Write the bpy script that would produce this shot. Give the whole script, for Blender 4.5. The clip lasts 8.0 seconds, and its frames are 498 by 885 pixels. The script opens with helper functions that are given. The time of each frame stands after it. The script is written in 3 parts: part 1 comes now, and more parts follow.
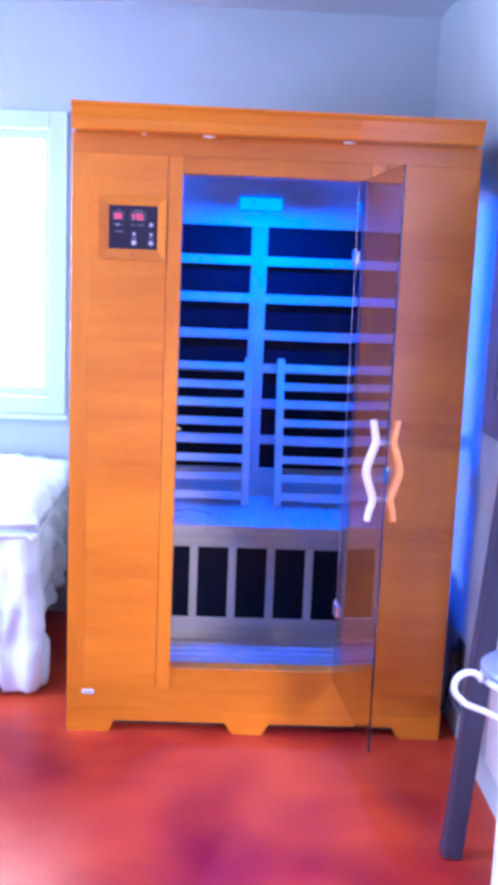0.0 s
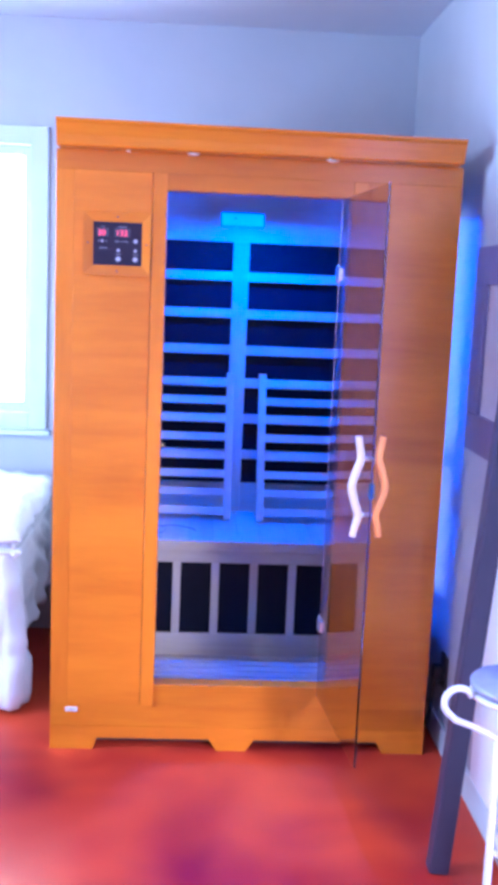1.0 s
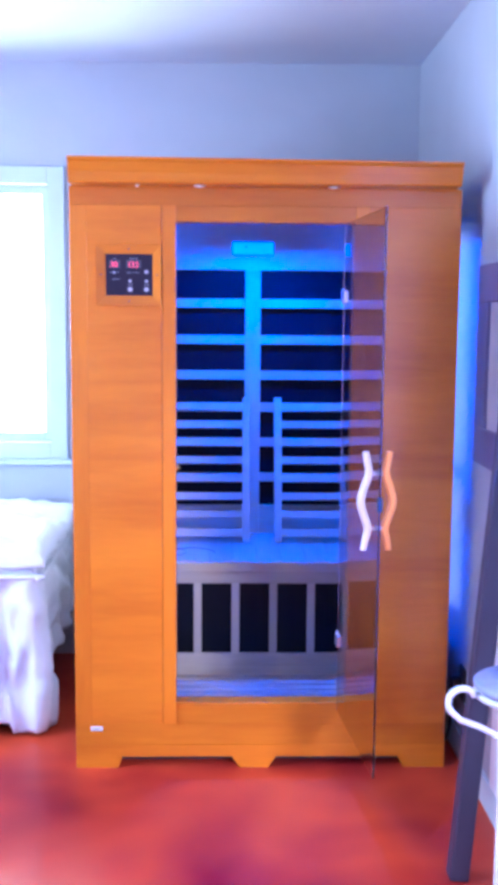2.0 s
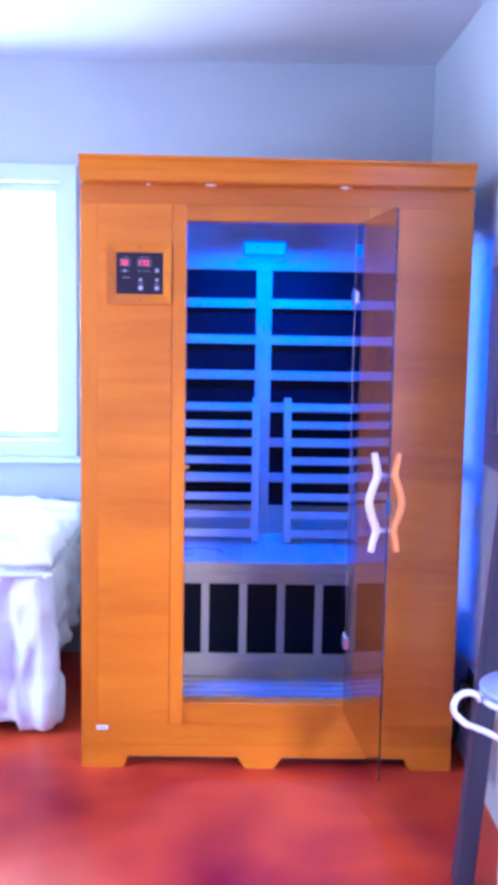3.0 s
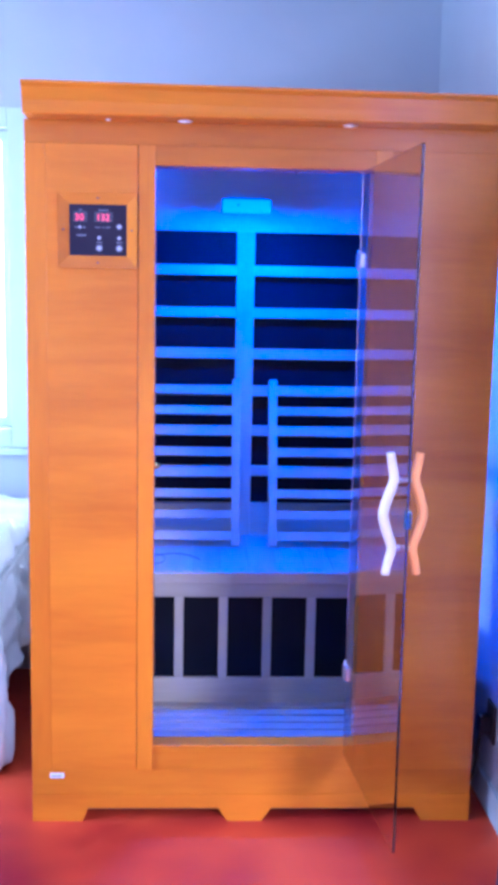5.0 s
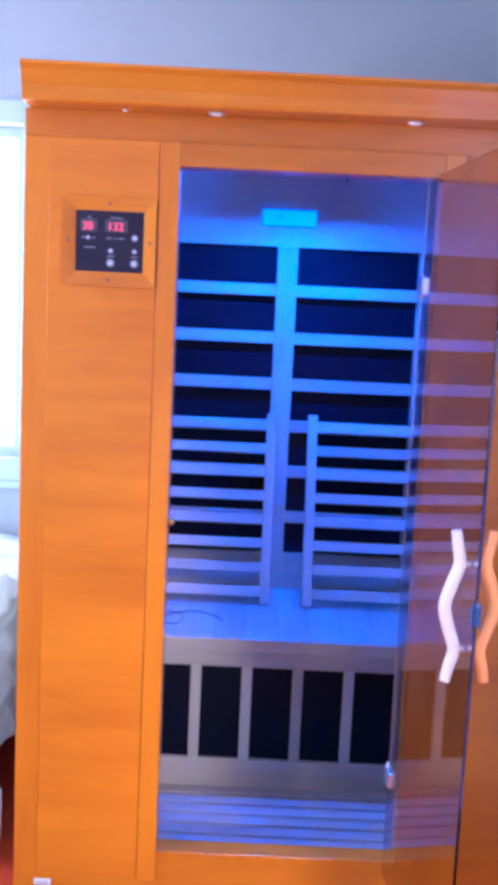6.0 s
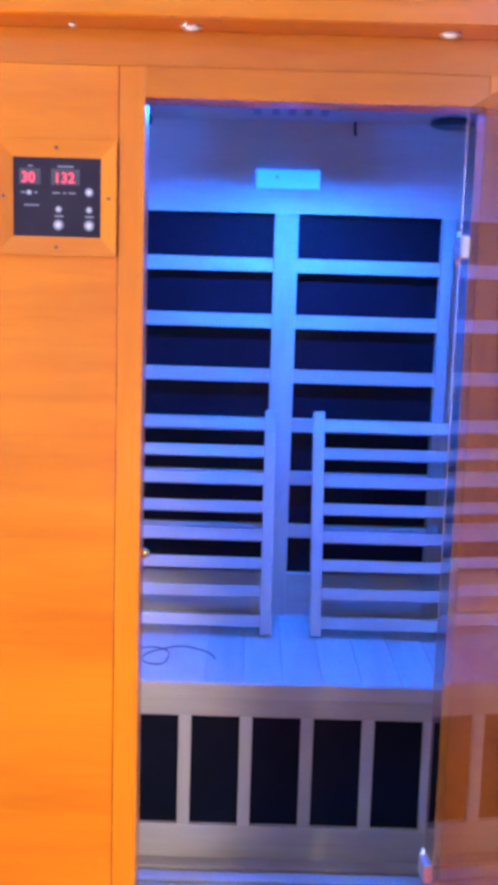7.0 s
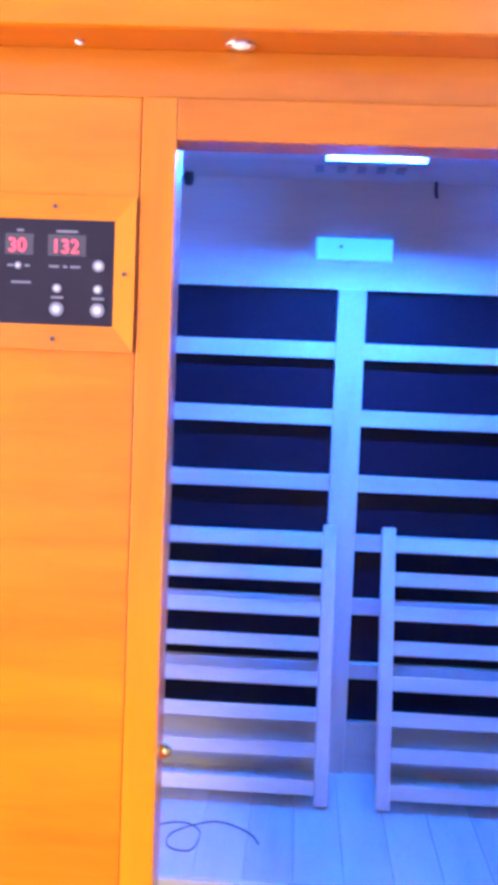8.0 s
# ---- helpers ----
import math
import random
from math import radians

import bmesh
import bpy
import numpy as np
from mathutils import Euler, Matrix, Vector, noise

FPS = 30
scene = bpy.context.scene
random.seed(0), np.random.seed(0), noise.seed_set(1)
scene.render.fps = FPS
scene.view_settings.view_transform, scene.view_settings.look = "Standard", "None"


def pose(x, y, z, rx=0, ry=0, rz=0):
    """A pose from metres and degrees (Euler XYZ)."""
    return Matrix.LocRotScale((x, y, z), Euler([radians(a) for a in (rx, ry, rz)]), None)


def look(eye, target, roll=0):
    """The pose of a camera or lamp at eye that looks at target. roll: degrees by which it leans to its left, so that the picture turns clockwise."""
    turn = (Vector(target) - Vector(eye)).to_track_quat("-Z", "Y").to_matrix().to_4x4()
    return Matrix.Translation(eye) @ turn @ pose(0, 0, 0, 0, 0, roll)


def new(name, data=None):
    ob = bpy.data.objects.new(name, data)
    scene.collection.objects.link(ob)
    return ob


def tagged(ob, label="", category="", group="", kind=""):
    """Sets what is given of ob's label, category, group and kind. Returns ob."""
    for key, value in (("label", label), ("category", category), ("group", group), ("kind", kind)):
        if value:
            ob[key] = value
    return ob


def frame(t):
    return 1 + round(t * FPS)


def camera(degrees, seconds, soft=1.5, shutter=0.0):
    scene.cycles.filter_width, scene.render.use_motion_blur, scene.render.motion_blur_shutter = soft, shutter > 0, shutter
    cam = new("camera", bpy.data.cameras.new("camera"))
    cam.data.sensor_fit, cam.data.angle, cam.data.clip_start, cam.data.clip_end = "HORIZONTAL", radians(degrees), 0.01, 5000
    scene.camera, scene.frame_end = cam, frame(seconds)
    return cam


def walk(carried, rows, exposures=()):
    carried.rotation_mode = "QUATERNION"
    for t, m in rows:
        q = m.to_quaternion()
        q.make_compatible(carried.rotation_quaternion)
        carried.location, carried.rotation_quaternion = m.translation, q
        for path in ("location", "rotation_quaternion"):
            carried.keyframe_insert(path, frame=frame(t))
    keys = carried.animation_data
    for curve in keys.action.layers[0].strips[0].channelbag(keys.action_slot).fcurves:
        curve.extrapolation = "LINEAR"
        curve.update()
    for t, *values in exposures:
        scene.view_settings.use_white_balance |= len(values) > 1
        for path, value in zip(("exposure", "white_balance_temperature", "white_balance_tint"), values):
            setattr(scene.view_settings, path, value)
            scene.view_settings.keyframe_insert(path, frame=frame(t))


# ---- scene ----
cam = camera(28.0, 8.0, soft=5.5)
PATH = [
    (0, (-0.137, -3.023, 1.458), (-0.081, -1.051, 1.129), 2.3),
    (0.5, (-0.177, -2.981, 1.459), (-0.013, -1.008, 1.174), 3.2),
    (1, (-0.167, -3.026, 1.467), (-0.061, -1.051, 1.165), 2.4),
    (1.5, (-0.133, -3.088, 1.448), (-0.074, -1.104, 1.207), 0.8),
    (2.8, (-0.112, -3.122, 1.454), (-0.072, -1.137, 1.207), 0.4),
    (3, (-0.109, -3.105, 1.447), (-0.087, -1.12, 1.205), 1.0),
    (3.5, (-0.138, -2.983, 1.452), (-0.111, -0.999, 1.2), 2.4),
    (4, (-0.196, -2.834, 1.456), (-0.12, -0.851, 1.21), 2.3),
    (4.5, (-0.199, -2.73, 1.445), (-0.067, -0.761, 1.116), 1.3),
    (5, (-0.136, -2.572, 1.429), (-0.054, -0.595, 1.139), 1.1),
    (5.2, (-0.107, -2.491, 1.443), (-0.071, -0.509, 1.182), 1.7),
    (6.3, (-0.106, -2.001, 1.465), (-0.106, -0.021, 1.181), 2.7),
    (6.5, (-0.103, -1.905, 1.444), (-0.066, 0.073, 1.148), 1.6),
    (7, (-0.092, -1.678, 1.435), (-0.093, 0.301, 1.145), 1.7),
    (7.5, (-0.078, -1.424, 1.48), (-0.18, 0.556, 1.214), 1.7),
    (8, (-0.116, -1.214, 1.488), (-0.214, 0.777, 1.325), 2.3),
]
walk(cam, [(t, look(eye, target, roll)) for t, eye, target, roll in PATH],
     exposures=((0.0, -0.04, 5400, 12), (0.5, -0.14, 5350, 13), (1.0, -0.02, 5350, 13), (1.5, -0.1, 5350, 13), (3.5, -0.14, 5400, 12), (4.5, -0.2, 5200, 14), (5.0, -0.06, 4950, 11), (6.5, -0.25, 6800, 4), (7.0, 0.0, 7600, 1), (7.5, 0.2, 8200, 0), (8.0, 0.5, 8200, 1)))

# ---------------------------------------------------------------- light
world = bpy.data.worlds.new("sky")
scene.world = world
world.use_nodes = True
wn = world.node_tree.nodes
sky = wn.new("ShaderNodeTexSky")
sky.sky_type = "NISHITA"
sky.sun_disc = False
sky.sun_elevation = radians(21)
sky.sun_rotation = radians(157)
wn["Background"].inputs[1].default_value = 0.1
world.node_tree.links.new(sky.outputs[0], wn["Background"].inputs[0])


def area_lamp(name, eye, target, sx, sy, watts, colour):
    data = bpy.data.lights.new(name, "AREA")
    data.shape, data.size, data.size_y = "RECTANGLE", sx, sy
    data.energy, data.color = watts, colour
    ob = new(name, data)
    ob.matrix_world = look(eye, target)
    return ob


DAY = (0.56, 0.70, 1.0)
# fill lamp added out of view in the west wall to light the room
area_lamp("west_fill_light", (-2.86, -1.17, 1.45), (0, -1.17, 1.35), 1.6, 1.2, 178, DAY)
area_lamp("garden_door_daylight", (0.684, -1.95, 1.14), (0, -1.95, 1.14), 1.58, 2.0, 44, (0.26, 0.26, 1.0))

sun = new("sun", bpy.data.lights.new("sun", "SUN"))
sun.data.energy, sun.data.angle, sun.data.color = 2.4, radians(12), (1.0, 0.94, 0.88)
sun.matrix_world = look((0.42, -1.0, 0.42), (0.0, 0.0, 0.0))


# ---------------------------------------------------------------- materials
def material(name, colour, rough=0.5, metal=0.0):
    m = bpy.data.materials.new(name)
    m.use_nodes = True
    b = m.node_tree.nodes["Principled BSDF"]
    b.inputs["Base Color"].default_value = (*colour, 1)
    b.inputs["Roughness"].default_value = rough
    b.inputs["Metallic"].default_value = metal
    return m


def add(m, kind, **inputs):
    n = m.node_tree.nodes.new(kind)
    for k, v in inputs.items():
        n.inputs[k.replace("_", " ")].default_value = v
    return n


def link(m, a, out, b, inp):
    m.node_tree.links.new(a.outputs[out], b.inputs[inp])


def ramp(m, stops):
    n = m.node_tree.nodes.new("ShaderNodeValToRGB")
    e = n.color_ramp.elements
    e[0].position, e[0].color = stops[0][0], (*stops[0][1], 1)
    e[1].position, e[1].color = stops[-1][0], (*stops[-1][1], 1)
    for p, c in stops[1:-1]:
        e.new(p).color = (*c, 1)
    return n


def grainy(name, dark, mid, light, stretch, rough, coat=0.0, bump=0.08, spread=0.25):
    """Wood: fine fibres and broad bands along one axis, with a small shift from piece to piece."""
    m = material(name, mid, rough)
    b = m.node_tree.nodes["Principled BSDF"]
    tc = add(m, "ShaderNodeTexCoord")
    info = add(m, "ShaderNodeObjectInfo")
    shift = add(m, "ShaderNodeVectorMath")
    shift.operation = "MULTIPLY_ADD"
    shift.inputs[1].default_value = (7, 5, 3)
    link(m, info, "Random", shift, 0)
    link(m, tc, "Object", shift, 2)
    mp = add(m, "ShaderNodeMapping", Scale=stretch)
    link(m, shift, 0, mp, "Vector")
    fine = add(m, "ShaderNodeTexNoise", Scale=9.0, Detail=6.0, Roughness=0.65, Distortion=0.4)
    broad = add(m, "ShaderNodeTexNoise", Scale=1.3, Detail=2.0, Roughness=0.5, Distortion=0.6)
    link(m, mp, 0, fine, "Vector")
    link(m, mp, 0, broad, "Vector")
    mix = add(m, "ShaderNodeMix")
    mix.inputs[0].default_value = 0.68
    link(m, fine, 0, mix, 2)
    link(m, broad, 0, mix, 3)
    cr = ramp(m, [(0.5 - spread, dark), (0.5, mid), (0.5 + spread, light)])
    link(m, mix, 0, cr, 0)
    hsv = add(m, "ShaderNodeHueSaturation")
    val = add(m, "ShaderNodeMapRange")
    val.inputs["To Min"].default_value, val.inputs["To Max"].default_value = 0.92, 1.07
    link(m, info, "Random", val, "Value")
    link(m, val, 0, hsv, "Value")
    link(m, cr, 0, hsv, "Color")
    link(m, hsv, 0, b, "Base Color")
    bp = add(m, "ShaderNodeBump", Strength=bump, Distance=0.002)
    link(m, fine, 0, bp, "Height")
    link(m, bp, 0, b, "Normal")
    b.inputs["Coat Weight"].default_value = coat
    b.inputs["Coat Roughness"].default_value = 0.24
    return m


def mottled(name, dark, light, scale, rough, bump=0.1, rough_spread=0.0, detail=5.0, distance=0.003, span=(0.3, 0.7)):
    m = material(name, light, rough)
    b = m.node_tree.nodes["Principled BSDF"]
    tc = add(m, "ShaderNodeTexCoord")
    big = add(m, "ShaderNodeTexNoise", Scale=scale, Detail=detail, Roughness=0.6, Distortion=0.3)
    small = add(m, "ShaderNodeTexNoise", Scale=scale * 28, Detail=3.0)
    link(m, tc, "Object", big, "Vector")
    link(m, tc, "Object", small, "Vector")
    cr = ramp(m, [(span[0], dark), (span[1], light)])
    link(m, big, 0, cr, 0)
    link(m, cr, 0, b, "Base Color")
    bp = add(m, "ShaderNodeBump", Strength=bump, Distance=distance)
    link(m, small, 0, bp, "Height")
    link(m, bp, 0, b, "Normal")
    if rough_spread:
        rr = add(m, "ShaderNodeMapRange")
        rr.inputs["To Min"].default_value, rr.inputs["To Max"].default_value = rough - rough_spread, rough + rough_spread
        link(m, big, 0, rr, "Value")
        link(m, rr, 0, b, "Roughness")
    return m


def glowing(name, colour, strength):
    m = material(name, (0.8, 0.8, 0.8), 0.4)
    b = m.node_tree.nodes["Principled BSDF"]
    b.inputs["Emission Color"].default_value = (*colour, 1)
    b.inputs["Emission Strength"].default_value = strength
    return m


def glass(name, tint, rough=0.0):
    m = material(name, tint, rough)
    b = m.node_tree.nodes["Principled BSDF"]
    b.inputs["Transmission Weight"].default_value = 1.0
    b.inputs["IOR"].default_value = 1.5
    return m


AMBER_H = grainy("amber_wood_across", (0.52, 0.125, 0.008), (0.66, 0.184, 0.010), (0.77, 0.244, 0.013), (0.6, 3, 5), 0.25, 0.5)
AMBER_V = grainy("amber_wood_upright", (0.52, 0.125, 0.008), (0.66, 0.184, 0.010), (0.77, 0.244, 0.013), (5, 3, 0.6), 0.25, 0.5)
for amber in (AMBER_H, AMBER_V):
    amber.node_tree.nodes["Principled BSDF"].inputs["Specular IOR Level"].default_value = 0.42
PALE_H = grainy("pale_wood_across", (0.36, 0.29, 0.25), (0.47, 0.40, 0.355), (0.57, 0.50, 0.445), (0.7, 5, 5), 0.55, 0.0, 0.2)
PALE_V = grainy("pale_wood_upright", (0.36, 0.29, 0.25), (0.47, 0.40, 0.355), (0.57, 0.50, 0.445), (5, 5, 0.7), 0.55, 0.0, 0.2)
PALE_Y = grainy("pale_wood_lengthwise", (0.36, 0.29, 0.25), (0.47, 0.40, 0.355), (0.57, 0.50, 0.445), (5, 0.7, 5), 0.5, 0.0, 0.2)
HANDLE = grainy("light_turned_wood", (0.58, 0.47, 0.44), (0.66, 0.55, 0.52), (0.72, 0.62, 0.59), (5, 5, 1.0), 0.4, 0.2)
HONEY = grainy("honey_wood", (0.70, 0.20, 0.05), (0.80, 0.26, 0.075), (0.88, 0.34, 0.11), (5, 5, 1.0), 0.4, 0.2)
HEATER = mottled("black_carbon_panel", (0.002, 0.003, 0.008), (0.004, 0.005, 0.013), 6, 0.45, 0.15)
HEATER.node_tree.nodes["Principled BSDF"].inputs["Specular IOR Level"].default_value = 0.15
WALL = mottled("pale_lilac_wall_paint", (0.42, 0.445, 0.49), (0.48, 0.505, 0.55), 1.2, 0.75, 0.25)
CEILING = mottled("white_ceiling_paint", (0.54, 0.58, 0.68), (0.61, 0.65, 0.75), 1.0, 0.85, 0.3)
TRIM = mottled("white_gloss_paint", (0.52, 0.60, 0.64), (0.58, 0.66, 0.70), 3, 0.35, 0.05)
BRIGHT = mottled("bright_white_paint", (0.80, 0.83, 0.87), (0.86, 0.88, 0.91), 2, 0.3, 0.05)
FLOOR = mottled("red_polished_concrete", (0.34, 0.010, 0.018), (0.74, 0.090, 0.026), 2.0, 0.30, 0.06, 0.05, 2.0, span=(0.3, 0.7))
def cloud_floor(m):
    """Orange and crimson clouds in the floor stain, with fine scuffs in the polish."""
    b = m.node_tree.nodes["Principled BSDF"]
    base = b.inputs["Base Color"].links[0].from_socket
    tc = add(m, "ShaderNodeTexCoord")
    cloud = add(m, "ShaderNodeTexNoise", Scale=2.2, Detail=2.0, Roughness=0.45, Distortion=0.2)
    link(m, tc, "Object", cloud, "Vector")
    cr = ramp(m, [(0.25, (0.45, 0.3, 0.55)), (0.5, (0.9, 0.85, 0.95)), (0.78, (1.0, 1.0, 1.0))])
    link(m, cloud, 0, cr, 0)
    mul = add(m, "ShaderNodeMix")
    mul.data_type, mul.blend_type = "RGBA", "MULTIPLY"
    mul.inputs[0].default_value = 0.6
    m.node_tree.links.new(base, mul.inputs[6])
    link(m, cr, 0, mul, 7)
    m.node_tree.links.new(mul.outputs[2], b.inputs["Base Color"])


cloud_floor(FLOOR)
FLOOR.node_tree.nodes["Principled BSDF"].inputs["Specular IOR Level"].default_value = 0.17
CLOTH = mottled("white_cotton", (0.66, 0.71, 0.80), (0.76, 0.80, 0.87), 5, 0.85, 0.4)
BRASS = material("worn_brass", (0.72, 0.52, 0.2), 0.25, 1.0)
CHROME = material("polished_chrome", (0.85, 0.86, 0.88), 0.3, 1.0)
BLACK = mottled("black_plastic", (0.012, 0.012, 0.014), (0.02, 0.02, 0.022), 8, 0.3, 0.05)
SCREEN = mottled("dark_control_face", (0.022, 0.016, 0.03), (0.032, 0.024, 0.04), 6, 0.3, 0.02)
SCREEN.node_tree.nodes["Principled BSDF"].inputs["Specular IOR Level"].default_value = 0.25
PRINT = material("grey_panel_print", (0.25, 0.24, 0.28), 0.4)
PALEPRINT = material("pale_button_print", (0.62, 0.60, 0.64), 0.45)
WINDOW = material("smoky_display_window", (0.085, 0.075, 0.095), 0.3)
STICKER = material("white_sticker", (0.82, 0.82, 0.84), 0.4)
INK = material("grey_print", (0.2, 0.2, 0.22), 0.5)
GLASS = glass("bronze_door_glass", (0.73, 0.67, 0.72))
GLASS.node_tree.nodes["Principled BSDF"].inputs["IOR"].default_value = 1.6
PANE = glass("window_glass", (0.98, 0.99, 0.99))
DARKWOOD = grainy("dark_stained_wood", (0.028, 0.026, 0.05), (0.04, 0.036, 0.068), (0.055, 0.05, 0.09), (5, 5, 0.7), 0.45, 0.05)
IRON = mottled("white_painted_iron", (0.62, 0.62, 0.63), (0.78, 0.78, 0.79), 14, 0.35, 0.3)
GLAZE = mottled("white_glaze", (0.78, 0.79, 0.82), (0.84, 0.85, 0.88), 6, 0.15, 0.03)
STANDTOP = mottled("blue_grey_stone_top", (0.20, 0.22, 0.32), (0.30, 0.33, 0.46), 9, 0.2, 0.05)
PICMAT = mottled("grey_mount", (0.42, 0.40, 0.44), (0.5, 0.48, 0.52), 5, 0.6, 0.05)
PICFRAME = grainy("slate_picture_frame", (0.12, 0.11, 0.20), (0.15, 0.14, 0.25), (0.18, 0.17, 0.29), (4, 4, 1), 0.45, 0.1)
PLATE = glowing("blue_led_plate", (0.0, 0.10, 0.95), 5.0)
PLATE.node_tree.nodes["Principled BSDF"].inputs["Base Color"].default_value = (0.02, 0.1, 0.3, 1)
LED_TUBE = glowing("blue_led_tube", (0.0, 0.098, 1.0), 6700.0)
DIGIT = glowing("red_led_digit", (1.0, 0.07, 0.17), 2.2)
DIGIT.node_tree.nodes["Principled BSDF"].inputs["Base Color"].default_value = (0.25, 0.02, 0.03, 1)
SPOT = glowing("small_spot_bulb", (1.0, 0.9, 0.8), 0.35)
DAYLIGHT = glowing("overcast_daylight", (0.84, 0.94, 1.0), 34.0)
CATCH = glass("blue_plastic", (0.1, 0.5, 0.95), 0.2)


# ---------------------------------------------------------------- mesh helpers
def mesh_of(name, bm, mat, smooth=False):
    me = bpy.data.meshes.new(name)
    bmesh.ops.recalc_face_normals(bm, faces=bm.faces)
    bm.to_mesh(me)
    bm.free()
    me.materials.append(mat)
    if smooth:
        me.polygons.foreach_set("use_smooth", [True] * len(me.polygons))
    return me


def part(name, bm, mat, parent=None, label="", smooth=False):
    ob = new(name, mesh_of(name, bm, mat, smooth))
    if parent is not None:
        ob.parent = parent
        at = parent
        base = Matrix.Identity(4)
        while at is not None:
            base = at.matrix_parent_inverse @ at.matrix_basis @ base
            at = at.parent
        ob.matrix_parent_inverse = base.inverted()
    if label:
        ob["label"] = label
    return ob


def thing(name, place, label, category, group=""):
    ob = new(name)
    ob.empty_display_size = 0.1
    ob.matrix_basis = Matrix.Translation(place)
    return tagged(ob, label, category, group)


def box(x0, x1, y0, y1, z0, z1, bevel=0.0, bm=None):
    own = bmesh.new()
    bmesh.ops.create_cube(own, size=1.0)
    for v in own.verts:
        v.co = Vector(((x0 + x1) / 2 + v.co.x * (x1 - x0), (y0 + y1) / 2 + v.co.y * (y1 - y0), (z0 + z1) / 2 + v.co.z * (z1 - z0)))
    if bevel:
        bmesh.ops.bevel(own, geom=own.edges[:], offset=bevel, segments=2, profile=0.6, affect="EDGES")
    if bm is None:
        return own
    me = bpy.data.meshes.new("tmp")
    own.to_mesh(me)
    own.free()
    bm.from_mesh(me)
    bpy.data.meshes.remove(me)
    return bm


def prism(outline, y0, y1, bevel=0.0):
    """An outline of (x, z) pushed from y0 to y1."""
    bm = bmesh.new()
    a = [bm.verts.new((x, y0, z)) for x, z in outline]
    b = [bm.verts.new((x, y1, z)) for x, z in outline]
    n = len(a)
    bm.faces.new(a)
    bm.faces.new(b[::-1])
    for i in range(n):
        bm.faces.new((a[i], b[i], b[(i + 1) % n], a[(i + 1) % n]))
    if bevel:
        bmesh.ops.bevel(bm, geom=bm.edges[:], offset=bevel, segments=1, affect="EDGES")
    return bm


def profile_x(outline, x0, x1):
    """An outline of (y, z) pushed from x0 to x1."""
    bm = bmesh.new()
    a = [bm.verts.new((x0, y, z)) for y, z in outline]
    b = [bm.verts.new((x1, y, z)) for y, z in outline]
    n = len(a)
    bm.faces.new(a)
    bm.faces.new(b[::-1])
    for i in range(n):
        bm.faces.new((a[i], b[i], b[(i + 1) % n], a[(i + 1) % n]))
    return bm


def rod(points, radius, sides=10, flat=1.0):
    """A round bar along points, radius a number or a list; flat squeezes it in y."""
    bm = bmesh.new()
    pts = [Vector(p) for p in points]
    rings = []
    for i, p in enumerate(pts):
        d = (pts[min(i + 1, len(pts) - 1)] - pts[max(i - 1, 0)]).normalized()
        side = d.cross(Vector((0, 1, 0)))
        if side.length < 1e-3:
            side = d.cross(Vector((1, 0, 0)))
        side.normalize()
        up = d.cross(side)
        r = radius[i] if isinstance(radius, (list, tuple)) else radius
        rings.append([bm.verts.new(p + side * r * math.cos(2 * math.pi * k / sides) + up * r * flat * math.sin(2 * math.pi * k / sides))
                      for k in range(sides)])
    for r0, r1 in zip(rings, rings[1:]):
        for k in range(sides):
            bm.faces.new((r0[k], r0[(k + 1) % sides], r1[(k + 1) % sides], r1[k]))
    bm.faces.new(rings[0][::-1])
    bm.faces.new(rings[-1])
    return bm


def lathe(profile, centre, sides=32):
    """A turned form from (radius, z) pairs about an upright axis."""
    bm = bmesh.new()
    rings = [[bm.verts.new((centre[0] + r * math.cos(2 * math.pi * k / sides), centre[1] + r * math.sin(2 * math.pi * k / sides), z))
              for k in range(sides)] for r, z in profile]
    for r0, r1 in zip(rings, rings[1:]):
        for k in range(sides):
            bm.faces.new((r0[k], r0[(k + 1) % sides], r1[(k + 1) % sides], r1[k]))
    bm.faces.new(rings[0][::-1])
    bm.faces.new(rings[-1])
    return bm


def disc_y(x, y, z, r, depth, sides=20):
    """A short round pin that faces the front."""
    return prism([(x + r * math.cos(2 * math.pi * k / sides), z + r * math.sin(2 * math.pi * k / sides)) for k in range(sides)], y, y + depth)


def glide(points, steps=8):
    """A smooth line through points."""
    pts = [Vector(p) for p in points]
    out = []
    for i in range(len(pts) - 1):
        p0, p1, p2, p3 = pts[max(i - 1, 0)], pts[i], pts[i + 1], pts[min(i + 2, len(pts) - 1)]
        for s in range(steps):
            u = s / steps
            out.append(0.5 * ((2 * p1) + (p2 - p0) * u + (2 * p0 - 5 * p1 + 4 * p2 - p3) * u * u + (3 * p1 - p0 - 3 * p2 + p3) * u ** 3))
    out.append(pts[-1])
    return out


def structure(name, bm, mat, label, category):
    return tagged(part(name, bm, mat), label, category, kind="structure")


def wall_with_hole(axis, a0, a1, b0, b1, z1, hole):
    """A wall slab with one opening; axis 'x' runs along x between a0 and a1 and is b0..b1 thick."""
    h0, h1, hz0, hz1 = hole
    bm = bmesh.new()
    for c0, c1, e0, e1 in ((a0, h0, 0, z1), (h1, a1, 0, z1), (h0, h1, 0, hz0), (h0, h1, hz1, z1)):
        if axis == "x":
            box(c0, c1, b0, b1, e0, e1, 0, bm)
        else:
            box(b0, b1, c0, c1, e0, e1, 0, bm)
    return bm


